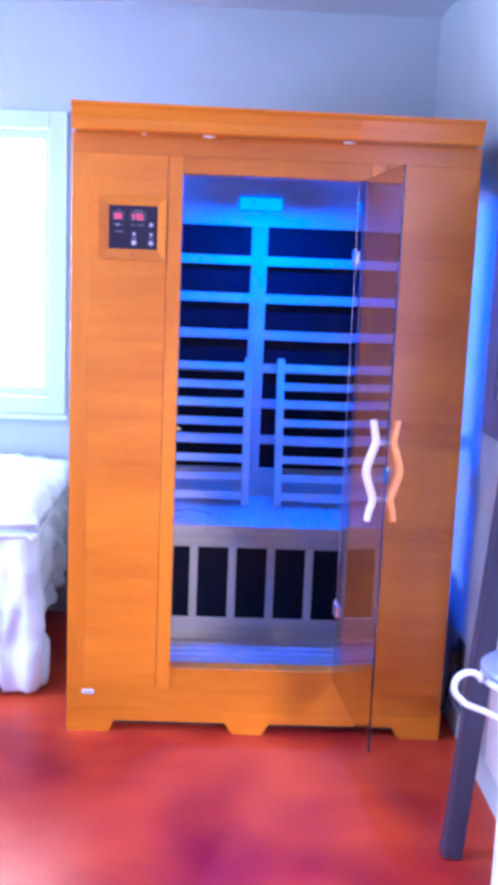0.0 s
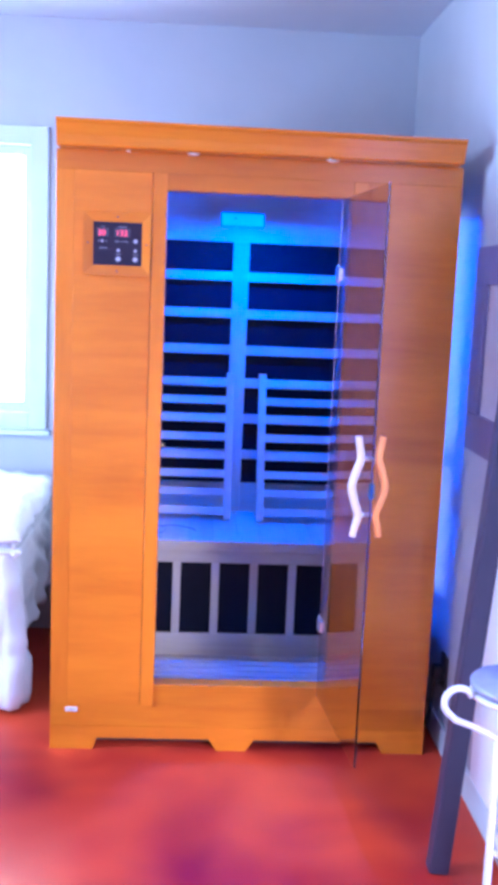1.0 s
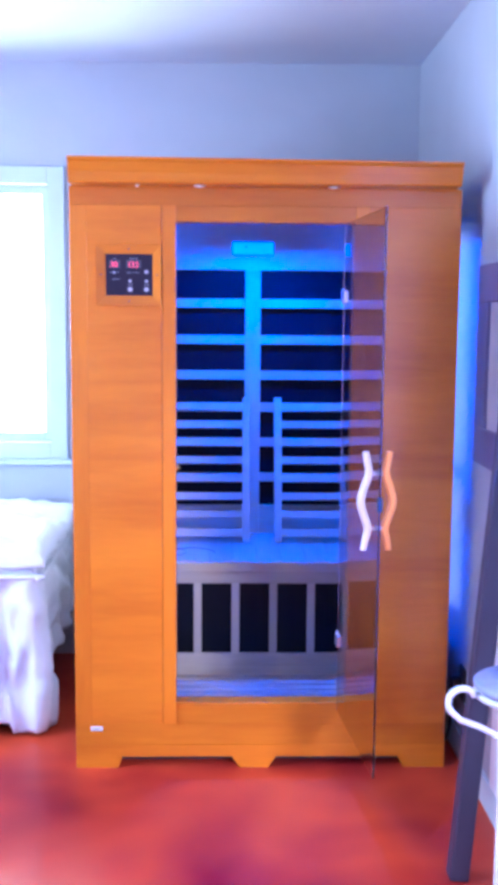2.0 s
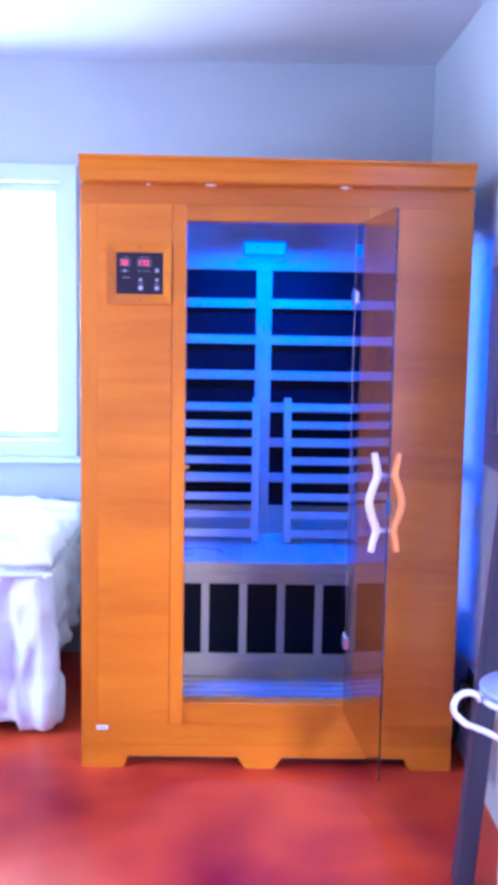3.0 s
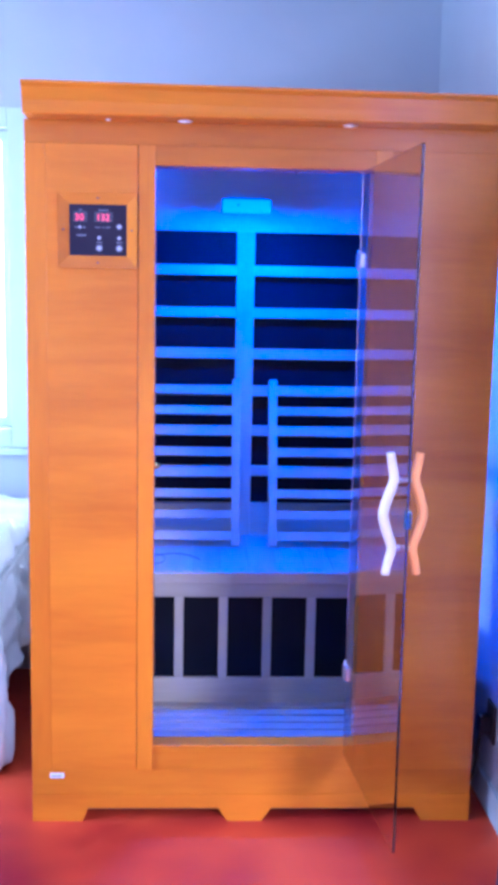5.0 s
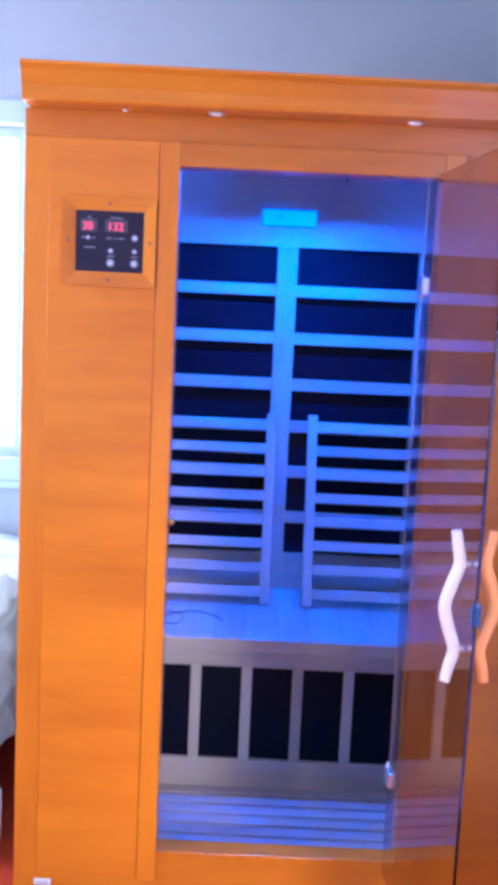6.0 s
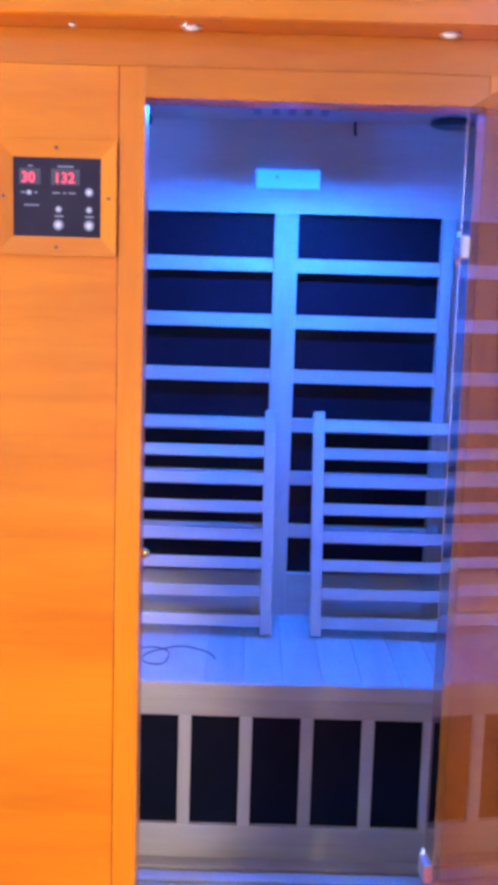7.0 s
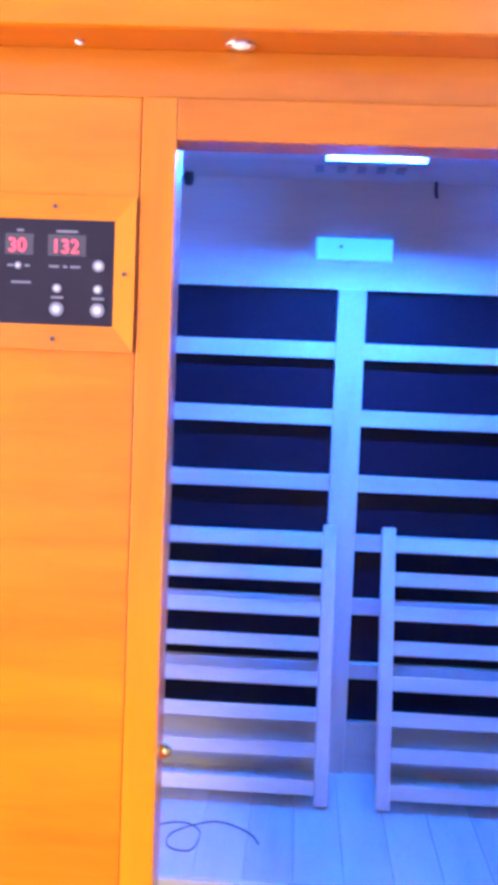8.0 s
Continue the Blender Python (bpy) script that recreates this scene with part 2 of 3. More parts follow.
# ---------------------------------------------------------------- the room
RIGHT, BACK, LEFT, FRONT, TOP = 0.672, 1.12, -2.9, -4.6, 2.49
structure("floor", box(LEFT - 0.12, RIGHT + 0.12, FRONT - 0.12, BACK + 0.12, -0.12, 0), FLOOR, "glossy red stained concrete floor", "floor")
structure("ceiling", box(LEFT - 0.12, RIGHT + 0.12, FRONT - 0.12, BACK + 0.12, TOP, TOP + 0.1), CEILING, "flat white painted ceiling", "ceiling")
structure("wall_north", wall_with_hole("x", LEFT - 0.12, RIGHT + 0.12, BACK, BACK + 0.12, TOP, (-2.0, -0.86, 0.93, 2.0)), WALL,
          "pale painted wall with a bright window", "wall")
structure("wall_east", wall_with_hole("y", FRONT, BACK, RIGHT, RIGHT + 0.12, TOP, (-2.75, -1.15, 0.10, 2.18)), WALL, "pale painted wall beside the sauna with a glazed opening", "wall")
# the unseen west opening is added only to hold the fill lamp
structure("wall_west", wall_with_hole("y", FRONT, BACK, LEFT - 0.12, LEFT, TOP, (-2.0, -0.34, 0.8, 2.1)), WALL, "pale painted wall with an added opening for the fill light", "wall")
structure("wall_south", box(LEFT - 0.12, RIGHT + 0.12, FRONT - 0.12, FRONT, 0, TOP), WALL, "plain pale painted wall", "wall")
structure("baseboard", box(RIGHT - 0.012, RIGHT, FRONT, BACK, 0, 0.09, 0.003), TRIM, "low white painted baseboard", "baseboard")


def window(name, x0, x1, z0, z1, y):
    """A window in the back wall: reveal lining, casing, sash, panes and sill."""
    ob = thing(name, ((x0 + x1) / 2, y, z0), "white painted window full of bright daylight", "window")
    ob["kind"] = "structure"
    w = 0.07
    bm = bmesh.new()
    for b in ((x0 - w, x0, z0 - w, z1 + w), (x1, x1 + w, z0 - w, z1 + w), (x0, x1, z1, z1 + w), (x0, x1, z0 - w, z0)):
        box(b[0], b[1], y - 0.018, y - 0.001, b[2], b[3], 0.003, bm)
    part("window_frame", bm, TRIM, ob)
    bm = bmesh.new()
    for b in ((x0, x0 + 0.035, z0, z1), (x1 - 0.035, x1, z0, z1), (x0 + 0.035, x1 - 0.035, z1 - 0.035, z1), (x0 + 0.035, x1 - 0.035, z0, z0 + 0.035),
              ((x0 + x1) / 2 - 0.025, (x0 + x1) / 2 + 0.025, z0 + 0.035, z1 - 0.035)):
        box(b[0], b[1], y + 0.05, y + 0.09, b[2], b[3], 0.003, bm)
    part("sash", bm, TRIM, ob)
    part("window_sill", box(x0 - 0.09, x1 + 0.09, y - 0.05, y - 0.001, z0 - w - 0.022, z0 - w, 0.005), TRIM, ob)
    for a, b in ((x0 + 0.035, (x0 + x1) / 2 - 0.025), ((x0 + x1) / 2 + 0.025, x1 - 0.035)):
        p = part("pane", box(a, b, y + 0.068, y + 0.072, z0 + 0.035, z1 - 0.035), PANE, ob)
        p.visible_shadow = False
    return ob


def garden_door():
    """The glazed door in the right-hand wall, with a white fixed panel beside it."""
    ob = thing("door_1", (RIGHT, -1.95, 0.1), "white framed glazed garden door with a plain white side panel", "door")
    ob["kind"] = "structure"
    y0, y1, z0, z1 = -2.75, -1.15, 0.10, 2.18
    for a, b, c, d in ((y0, y1, z0, z0 + 0.08), (y0, y1, z1 - 0.08, z1), (y0, y0 + 0.08, z0 + 0.08, z1 - 0.08), (y1 - 0.08, y1, z0 + 0.08, z1 - 0.08)):
        part("door_frame", box(RIGHT + 0.02, RIGHT + 0.06, a, b, c, d, 0.004), BRIGHT, ob)
    p = part("pane", box(RIGHT + 0.036, RIGHT + 0.042, y0 + 0.08, y1 - 0.08, z0 + 0.08, z1 - 0.08), PANE, ob)
    p.visible_shadow = False
    part("side_panel", box(RIGHT - 0.016, RIGHT - 0.001, y1, -0.345, 0.10, 2.18, 0.004), BRIGHT, ob, "plain white painted side panel")
    return ob


garden_door()
window("window_1", -2.0, -0.86, 0.93, 2.0, BACK)
structure("backdrop", box(-2.6, -0.3, BACK + 0.5, BACK + 0.51, 0.3, 2.7), DAYLIGHT, "white overcast daylight outside the window", "backdrop")

# ---------------------------------------------------------------- the sauna cabin
sauna = thing("sauna_cabin", (0, 0.5, 0), "amber-stained wooden infrared sauna cabin with its glass door open", "sauna")
XO, XI, YB = 0.60, 0.56, 1.07          # outer and inner half width, back
ZS, ZH, ZC = 0.22, 1.745, 1.851        # sill, head of the doorway, underside of the crown
ZI = 1.886                             # inner ceiling
DL, DR = -0.275, 0.276                 # doorway


def cabin_front():
    # base rail with cut-out feet
    out = [(-XO, 0.0), (-0.465, 0.0), (-0.450, 0.038), (-0.095, 0.038), (-0.070, 0.0), (0.023, 0.0), (0.050, 0.038), (0.446, 0.038), (0.466, 0.0),
           (XO, 0.0), (XO, 0.078), (-XO, 0.078)]
    part("plinth", prism(out, -0.006, 0.05), AMBER_H, sauna)
    part("bottom_rail", box(-XO, XO, -0.0045, 0.045, 0.078, 0.150, 0.001), AMBER_H, sauna)
    part("bottom_rail", box(DL - 0.043, DR + 0.043, -0.005, 0.05, 0.1502, ZS, 0.002), AMBER_H, sauna)
    part("top_rail", box(-XO, XO, -0.0045, 0.045, 1.795, ZC, 0.001), AMBER_H, sauna)
    part("corner_stile", box(-XO, -0.5475, -0.0045, 0.045, 0.1502, 1.7948, 0.0015), AMBER_V, sauna)
    part("side_panel", box(-0.5472, -0.319, -0.006, 0.030, 0.1503, 1.7947, 0.0015), AMBER_H, sauna, "flat amber wood panel")
    part("side_panel", box(DR + 0.0423, XO, -0.006, 0.045, 0.1503, 1.7947, 0.0015), AMBER_H, sauna, "flat amber wood panel")
    # the door's frame
    part("door_jamb", box(-0.317, DL, -0.013, 0.05, ZS - 0.0695, 1.7946, 0.002), AMBER_V, sauna)
    part("door_jamb", box(DR, DR + 0.042, -0.013, 0.05, ZS - 0.0695, 1.7946, 0.002), AMBER_V, sauna)
    part("door_head", box(DL, DR, -0.013, 0.05, ZH, 1.7946, 0.002), AMBER_H, sauna)
    # crown: fascia, top lip and soffit
    bm = profile_x([(0.05, ZC), (-0.078, ZC), (-0.083, ZC + 0.002), (-0.090, ZC + 0.030), (-0.100, ZC + 0.058), (-0.108, 1.918), (-0.108, 1.924),
                    (0.05, 1.924)], -0.589, 0.581)
    for v in bm.verts:                 # the crown sags a little at one end
        if v.co.x > 0 and v.co.z > ZC + 0.02:
            v.co.z -= 0.007
    crown = part("crown", bm, AMBER_H, sauna)
    for x, r in ((-0.39, 0.35), (-0.202, 1.0), (0.205, 1.0)):
        part("spot_rim", lathe([(0.011 * r, ZC - 0.001), (0.016 * r, ZC - 0.003), (0.018 * r, ZC - 0.001), (0.011 * r, ZC - 0.0004)], (x, -0.030), 24),
             CHROME, crown, "small chrome spotlight rim", True)
        part("bulb", lathe([(0.004 * r, ZC - 0.0045), (0.0105 * r, ZC - 0.002), (0.0108 * r, ZC - 0.0005)], (x, -0.030), 16), SPOT, crown, "", True)


def cabin_shell():
    wy0, wy1, wz0, wz1 = 0.10, 0.85, 0.50, 1.74
    part("side_wall", box(-XO, -XI, 0.05, YB, 0.03, ZI), PALE_V, sauna, "unstained pale wood wall")
    bm = bmesh.new()
    for y0, y1, z0, z1 in ((0.05, wy0, 0.03, ZI), (wy1, YB, 0.03, ZI), (wy0, wy1, 0.03, wz0), (wy0, wy1, wz1, ZI)):
        box(XI, XO, y0, y1, z0, z1, 0, bm)
    side = part("side_wall", bm, PALE_V, sauna, "unstained pale wood wall with a glazed opening")
    p = part("side_pane", box(0.577, 0.583, wy0, wy1, wz0, wz1), PANE, side)
    p.visible_shadow = False
    part("mid_rail", box(0.584, 0.599, wy0, wy1, 0.93, 0.975, 0.002), PALE_V, side)
    part("inner_lining", box(-XI, -XI + 0.012, 0.05, 1.035, 0.112, ZI), PALE_V, sauna)
    part("rear_wall", box(-XI, XI, 1.035, YB, 0.03, ZI), PALE_H, sauna)
    part("roof", box(-XO, XO, 0.05, YB, ZI + 0.008, 1.916), AMBER_H, sauna)
    part("inner_ceiling", box(-XI, XI, 0.05, 1.035, ZI, ZI + 0.008), PALE_H, sauna)
    # added dark block: its colour stands in for shade in the plinth gap
    part("base_frame", box(-XI, XI, 0.056, YB - 0.01, 0.002, 0.059), DARKWOOD, sauna, "added dark block imitating the shade under the cabin")
    part("cabin_floor", box(-XI, XI, 0.05, 1.035, 0.06, 0.112), PALE_H, sauna)
    for i in range(8):
        y = 0.085 + i * 0.053
        part("floor_slat", box(-0.52, 0.52, y, y + 0.040, 0.112, 0.132, 0.003), PALE_H, sauna)


def back_heater():
    heat = part("back_frame", box(-XI, XI, 1.005, 1.035, 1.652, ZI), PALE_H, sauna, "pale wood boards above the heater panels")
    part("heater_panel", box(-0.44, -0.043, 1.018, 1.035, 0.66, 1.652), HEATER, heat, "black carbon heater panel")
    part("heater_panel", box(0.020, 0.405, 1.018, 1.035, 0.66, 1.652), HEATER, heat, "black carbon heater panel")
    part("centre_post", box(-0.043, 0.020, 0.992, 1.035, 0.56, 1.651, 0.003), PALE_V, heat)
    part("side_post", box(0.397, 0.430, 0.992, 1.035, 0.56, 1.651, 0.003), PALE_V, heat)
    part("side_post", box(0.432, XI, 1.005, 1.035, 0.56, 1.651), PALE_V, heat)
    part("side_post", box(-XI, -0.43, 0.998, 1.035, 0.56, 1.651, 0.003), PALE_V, heat)
    for z in (1.5175, 1.3705, 1.2255, 1.093, 0.948, 0.801):
        part("guard_rail", box(-0.43, -0.043, 0.996, 1.014, z - 0.018, z + 0.018, 0.002), PALE_H, heat)
        part("guard_rail", box(0.020, 0.397, 0.996, 1.014, z - 0.018, z + 0.018, 0.002), PALE_H, heat)
    for a, b in ((-0.43, -0.043), (0.020, 0.397)):
        part("low_board", box(a, b, 0.998, 1.017, 0.56, 0.682, 0.002), PALE_H, heat)
    # white plate over the post, and the light tube on the ceiling
    plate = part("light_plate", box(-0.095, 0.070, 0.990, 1.004, 1.714, 1.762, 0.003), PLATE, sauna, "glowing blue light plate")
    part("print_bar", box(-0.045, -0.037, 0.9885, 0.9905, 1.740, 1.746), INK, plate)
    tube = part("tube_holder", box(-0.088, 0.100, 0.630, 0.668, ZI - 0.010, ZI - 0.001, 0.002), TRIM, sauna, "slim ceiling light holder")
    # lip added to keep the tube's light off the top boards
    part("rear_lip", box(-0.088, 0.100, 0.666, 0.672, ZI - 0.025, ZI - 0.001, 0.001), DARKWOOD, tube)
    part("light_tube", box(-0.082, 0.094, 0.638, 0.654, ZI - 0.016, ZI - 0.009, 0.003), LED_TUBE, tube, "glowing blue-white tube")
    part("sensor", lathe([(0.010, ZI), (0.012, ZI - 0.012), (0.009, ZI - 0.026), (0.003, ZI - 0.028)], (-0.375, 0.96), 16), BLACK, sauna, "small black sensor", True)
    for x in (-0.105, -0.06, -0.02, 0.02, 0.06):
        part("vent_slot", box(x, x + 0.018, 0.84, 0.90, ZI - 0.003, ZI - 0.0005), INK, sauna)
    part("speaker", lathe([(0.055, ZI - 0.001), (0.058, ZI - 0.012), (0.045, ZI - 0.018), (0.02, ZI - 0.016)], (0.395, 0.92), 24), BLACK, sauna, "round black ceiling speaker", True)
    part("hook", rod(glide([(0.156, 0.985, ZI), (0.156, 0.985, ZI - 0.02), (0.158, 0.980, ZI - 0.034)], 4), 0.004), BLACK, sauna, "", True)


def bench():
    b = part("bench", box(-XI, XI, 0.515, 0.535, 0.13, 0.535), PALE_H, sauna, "pale wooden bench with a slatted heater front")
    n = 12
    w = (2 * XI - 0.024) / n
    for i in range(n):
        x = -XI + 0.012 + i * w
        part("plank", box(x + 0.0004, x + w - 0.0004, 0.498, 1.0, 0.540, 0.564, 0.0012), PALE_Y, b)
    part("nosing", box(-XI, XI, 0.486, 0.497, 0.528, 0.564, 0.003), PALE_H, b)
    part("upper_rail", box(-XI, XI, 0.492, 0.514, 0.482, 0.527, 0.002), PALE_H, b)
    part("lower_rail", box(-XI, XI, 0.494, 0.514, 0.165, 0.214, 0.002), PALE_H, b)
    part("kick_board", box(-XI, XI, 0.500, 0.514, 0.112, 0.164, 0.002), PALE_H, b)
    part("heater_panel", box(-0.54, 0.54, 0.507, 0.513, 0.210, 0.485), HEATER, b, "black carbon heater panel")
    for i in range(-2, 6):
        x = -0.081 + (i - 1) * 0.1405 + 0.1405
        if abs(x) < 0.53:
            part("front_bar", box(x - 0.0145, x + 0.0145, 0.494, 0.506, 0.214, 0.482, 0.002), PALE_V, b)


def backrest(x0, x1, label):
    ob = thing("backrest", ((x0 + x1) / 2, 0.82, 0.565), label, "backrest", "backrests on the bench")
    lean = math.atan2(0.967 - 0.795, 1.135 - 0.568)
    turn = Matrix.Translation((0, 0.795, 0.572)) @ Matrix.Rotation(-lean, 4, "X")
    long = 0.590
    for a in (x0, x1 - 0.030):
        bm = box(a, a + 0.030, 0.0, 0.026, 0, long, 0.003)
        bmesh.ops.transform(bm, matrix=turn, verts=bm.verts)
        part("post", bm, PALE_V, ob)
    for i in range(8):
        z = 0.036 + i * 0.0737
        bm = box(x0 + 0.030, x1 - 0.030, 0.003, 0.019, z - 0.0155, z + 0.0155, 0.003)
        bmesh.ops.transform(bm, matrix=turn, verts=bm.verts)
        part("slat", bm, PALE_H, ob)
    return ob


def glass_door():
    hinge, edge = Vector((0.245, -0.014, 0)), Vector((0.291, -0.507, 0))
    along = (edge - hinge).normalized()
    m = Matrix.Translation(hinge) @ Matrix(((along.x, along.y, 0, 0), (along.y, -along.x, 0, 0), (0, 0, 1, 0), (0, 0, 0, 1)))
    wide = (edge - hinge).length

    def placed(bm):
        bmesh.ops.transform(bm, matrix=m, verts=bm.verts)
        return bm
    door = part("glass_door", placed(box(0, wide, -0.003, 0.003, 0.200, 1.742, 0.0012)), GLASS, sauna, "lightly bronzed glass door standing open")
    door.visible_shadow = True
    for z in (1.523, 0.435):
        h = part("hinge", placed(box(-0.010, 0.030, -0.010, 0.010, z - 0.018, z + 0.018, 0.003)), CHROME, door, "chrome glass hinge")
        part("hinge_pin", placed(rod([(-0.008, 0, z - 0.026), (-0.008, 0, z + 0.026)], 0.0065, 14)), CHROME, h, "", True)
    at = wide - 0.036
    off = ((0.0, 0.029), (0.10, 0.024), (0.22, 0.017), (0.36, 0.029), (0.5, 0.038), (0.64, 0.029), (0.78, 0.017), (0.90, 0.022), (1.0, 0.027))
    for s, wood, words in ((1, HANDLE, "wavy pale unstained wooden handle"), (-1, HONEY, "wavy amber-stained wooden handle")):
        pts = glide([(at, s * (o + 0.006), 0.835 + u * 0.268) for u, o in off], 6)
        n = len(pts) - 1
        bm = rod(pts, [0.0092 + 0.0022 * min(1.0, 3.2 * i / n, 3.2 * (n - i) / n) for i in range(n + 1)], 12)
        part("handle", placed(bm), wood, door, words, True)
        for u in (0.22, 0.78):
            z = 0.835 + u * 0.268
            part("standoff", placed(rod([(at, s * 0.004, z), (at, s * 0.016, z)], 0.006, 12)), CHROME, door, "", True)
    part("catch", placed(box(wide - 0.006, wide + 0.008, -0.007, 0.007, 0.945, 0.985, 0.002)), CATCH, door, "small blue plastic catch")
    part("catch_pin", rod([(DL - 0.001, 0.03, 0.983), (DL + 0.007, 0.03, 0.983), (DL + 0.009, 0.03, 0.983), (DL + 0.013, 0.03, 0.983)], [0.009, 0.009, 0.006, 0.006], 14), BRASS, sauna, "small brass catch pin", True)


def control_panel():
    x0, x1, z0, z1 = -0.518, -0.320, 1.492, 1.676
    i0, i1, j0, j1 = -0.489, -0.346, 1.522, 1.648
    yb, yf = -0.004, -0.016
    panel = part("control_frame", box(x0 + 0.01, x1 - 0.01, -0.008, -0.004, z0 + 0.01, z1 - 0.01), AMBER_H, sauna, "framed digital control panel")
    # mitred frame, sloping inwards
    outer, inner = [(x0, z0), (x1, z0), (x1, z1), (x0, z1)], [(i0, j0), (i1, j0), (i1, j1), (i0, j1)]
    for k in range(4):
        a, b, c, d = outer[k], outer[(k + 1) % 4], inner[(k + 1) % 4], inner[k]
        bm = bmesh.new()
        f = [bm.verts.new((p[0], y, p[1])) for p, y in ((a, yf), (b, yf), (c, -0.011), (d, -0.011))]
        g = [bm.verts.new((p[0], yb, p[1])) for p in (a, b, c, d)]
        bm.faces.new(f)
        bm.faces.new(g[::-1])
        for q in range(4):
            bm.faces.new((f[q], g[q], g[(q + 1) % 4], f[(q + 1) % 4]))
        part("moulding", bm, AMBER_H if k % 2 == 0 else AMBER_V, panel)
    face = part("screen", box(i0, i1, -0.010, -0.007, j0, j1), SCREEN, panel, "dark glossy control face")

    def number(words, x, z, high):
        cu = bpy.data.curves.new("digits", "FONT")
        cu.body, cu.size, cu.extrude = words, high, 0.0004
        ob = new("digits", cu)
        ob.matrix_basis = Matrix.Translation((x, -0.0110, z)) @ Matrix.Rotation(radians(90), 4, "X")
        bpy.context.view_layer.update()
        me = bpy.data.meshes.new_from_object(ob.evaluated_get(bpy.context.evaluated_depsgraph_get()))
        me.transform(ob.matrix_basis)
        bpy.data.objects.remove(ob)
        bm = bmesh.new()
        bm.from_mesh(me)
        part("digits", bm, DIGIT, panel, "red lit digits")
    for a, b in ((0.010, 0.044), (0.062, 0.108)):
        part("display_window", box(i0 + a, i0 + b, -0.0106, -0.0098, 1.605, 1.630), WINDOW, panel, "smoky grey display window")
    number("30", i0 + 0.013, 1.6085, 0.023)
    number("132", i0 + 0.066, 1.6085, 0.023)
    for x, z, r in ((0.026, 1.592, 0.0045), (0.074, 1.566, 0.0055), (0.124, 1.566, 0.0055), (0.074, 1.541, 0.0085), (0.124, 1.541, 0.0085), (0.124, 1.594, 0.007)):
        ring = part("button", disc_y(i0 + x, -0.0116, z, r, 0.0017), PRINT, panel, "round touch button")
        part("button_mark", disc_y(i0 + x, -0.0122, z, r * 0.55, 0.0008, 12), PALEPRINT, panel)
    for x0b, x1b, z in ((0.013, 0.02, 1.592), (0.034, 0.04, 1.592), (0.064, 0.076, 1.592), (0.081, 0.086, 1.592), (0.09, 0.102, 1.592),
                        (0.072, 0.098, 1.634), (0.024, 0.032, 1.634), (0.067, 0.082, 1.555), (0.117, 0.132, 1.555), (0.018, 0.042, 1.572)):
        part("print_bar", box(i0 + x0b, i0 + x1b, -0.0108, -0.0099, z - 0.0013, z + 0.0013), PRINT, panel)
    for x, z in ((-0.333, 1.585), (-0.504, 1.585), (-0.418, 1.663), (-0.418, 1.505)):
        part("screw", disc_y(x, -0.0160, z, 0.0026, 0.004, 10), DARKWOOD, panel)


cabin_front()
cabin_shell()
back_heater()
bench()
glass_door()
control_panel()
label_plate = part("maker_plate", box(-0.552, -0.514, -0.0075, -0.0040, 0.126, 0.140, 0.001), STICKER, sauna, "small white sticker with grey print")
for z in (0.1295, 0.1335):
    part("print_bar", box(-0.548, -0.520, -0.0081, -0.0073, z, z + 0.0016), INK, label_plate)

backrest(-0.475, -0.022, "pale wooden slatted backrest leaning on the sauna bench")
backrest(0.077, 0.530, "pale wooden slatted backrest leaning on the sauna bench")

cable = glide([(-0.43, 0.62, 0.5660), (-0.36, 0.685, 0.5660), (-0.31, 0.702, 0.5660), (-0.274, 0.667, 0.5660), (-0.284, 0.592, 0.5660), (-0.328, 0.601, 0.5660),
               (-0.325, 0.66, 0.5660), (-0.248, 0.714, 0.5660), (-0.181, 0.678, 0.5660), (-0.158, 0.633, 0.5660)], 6)
tagged(part("cable", rod(cable, 0.0013, 6), BLACK, None, "", True), "thin dark cable loop lying on the bench", "cable")


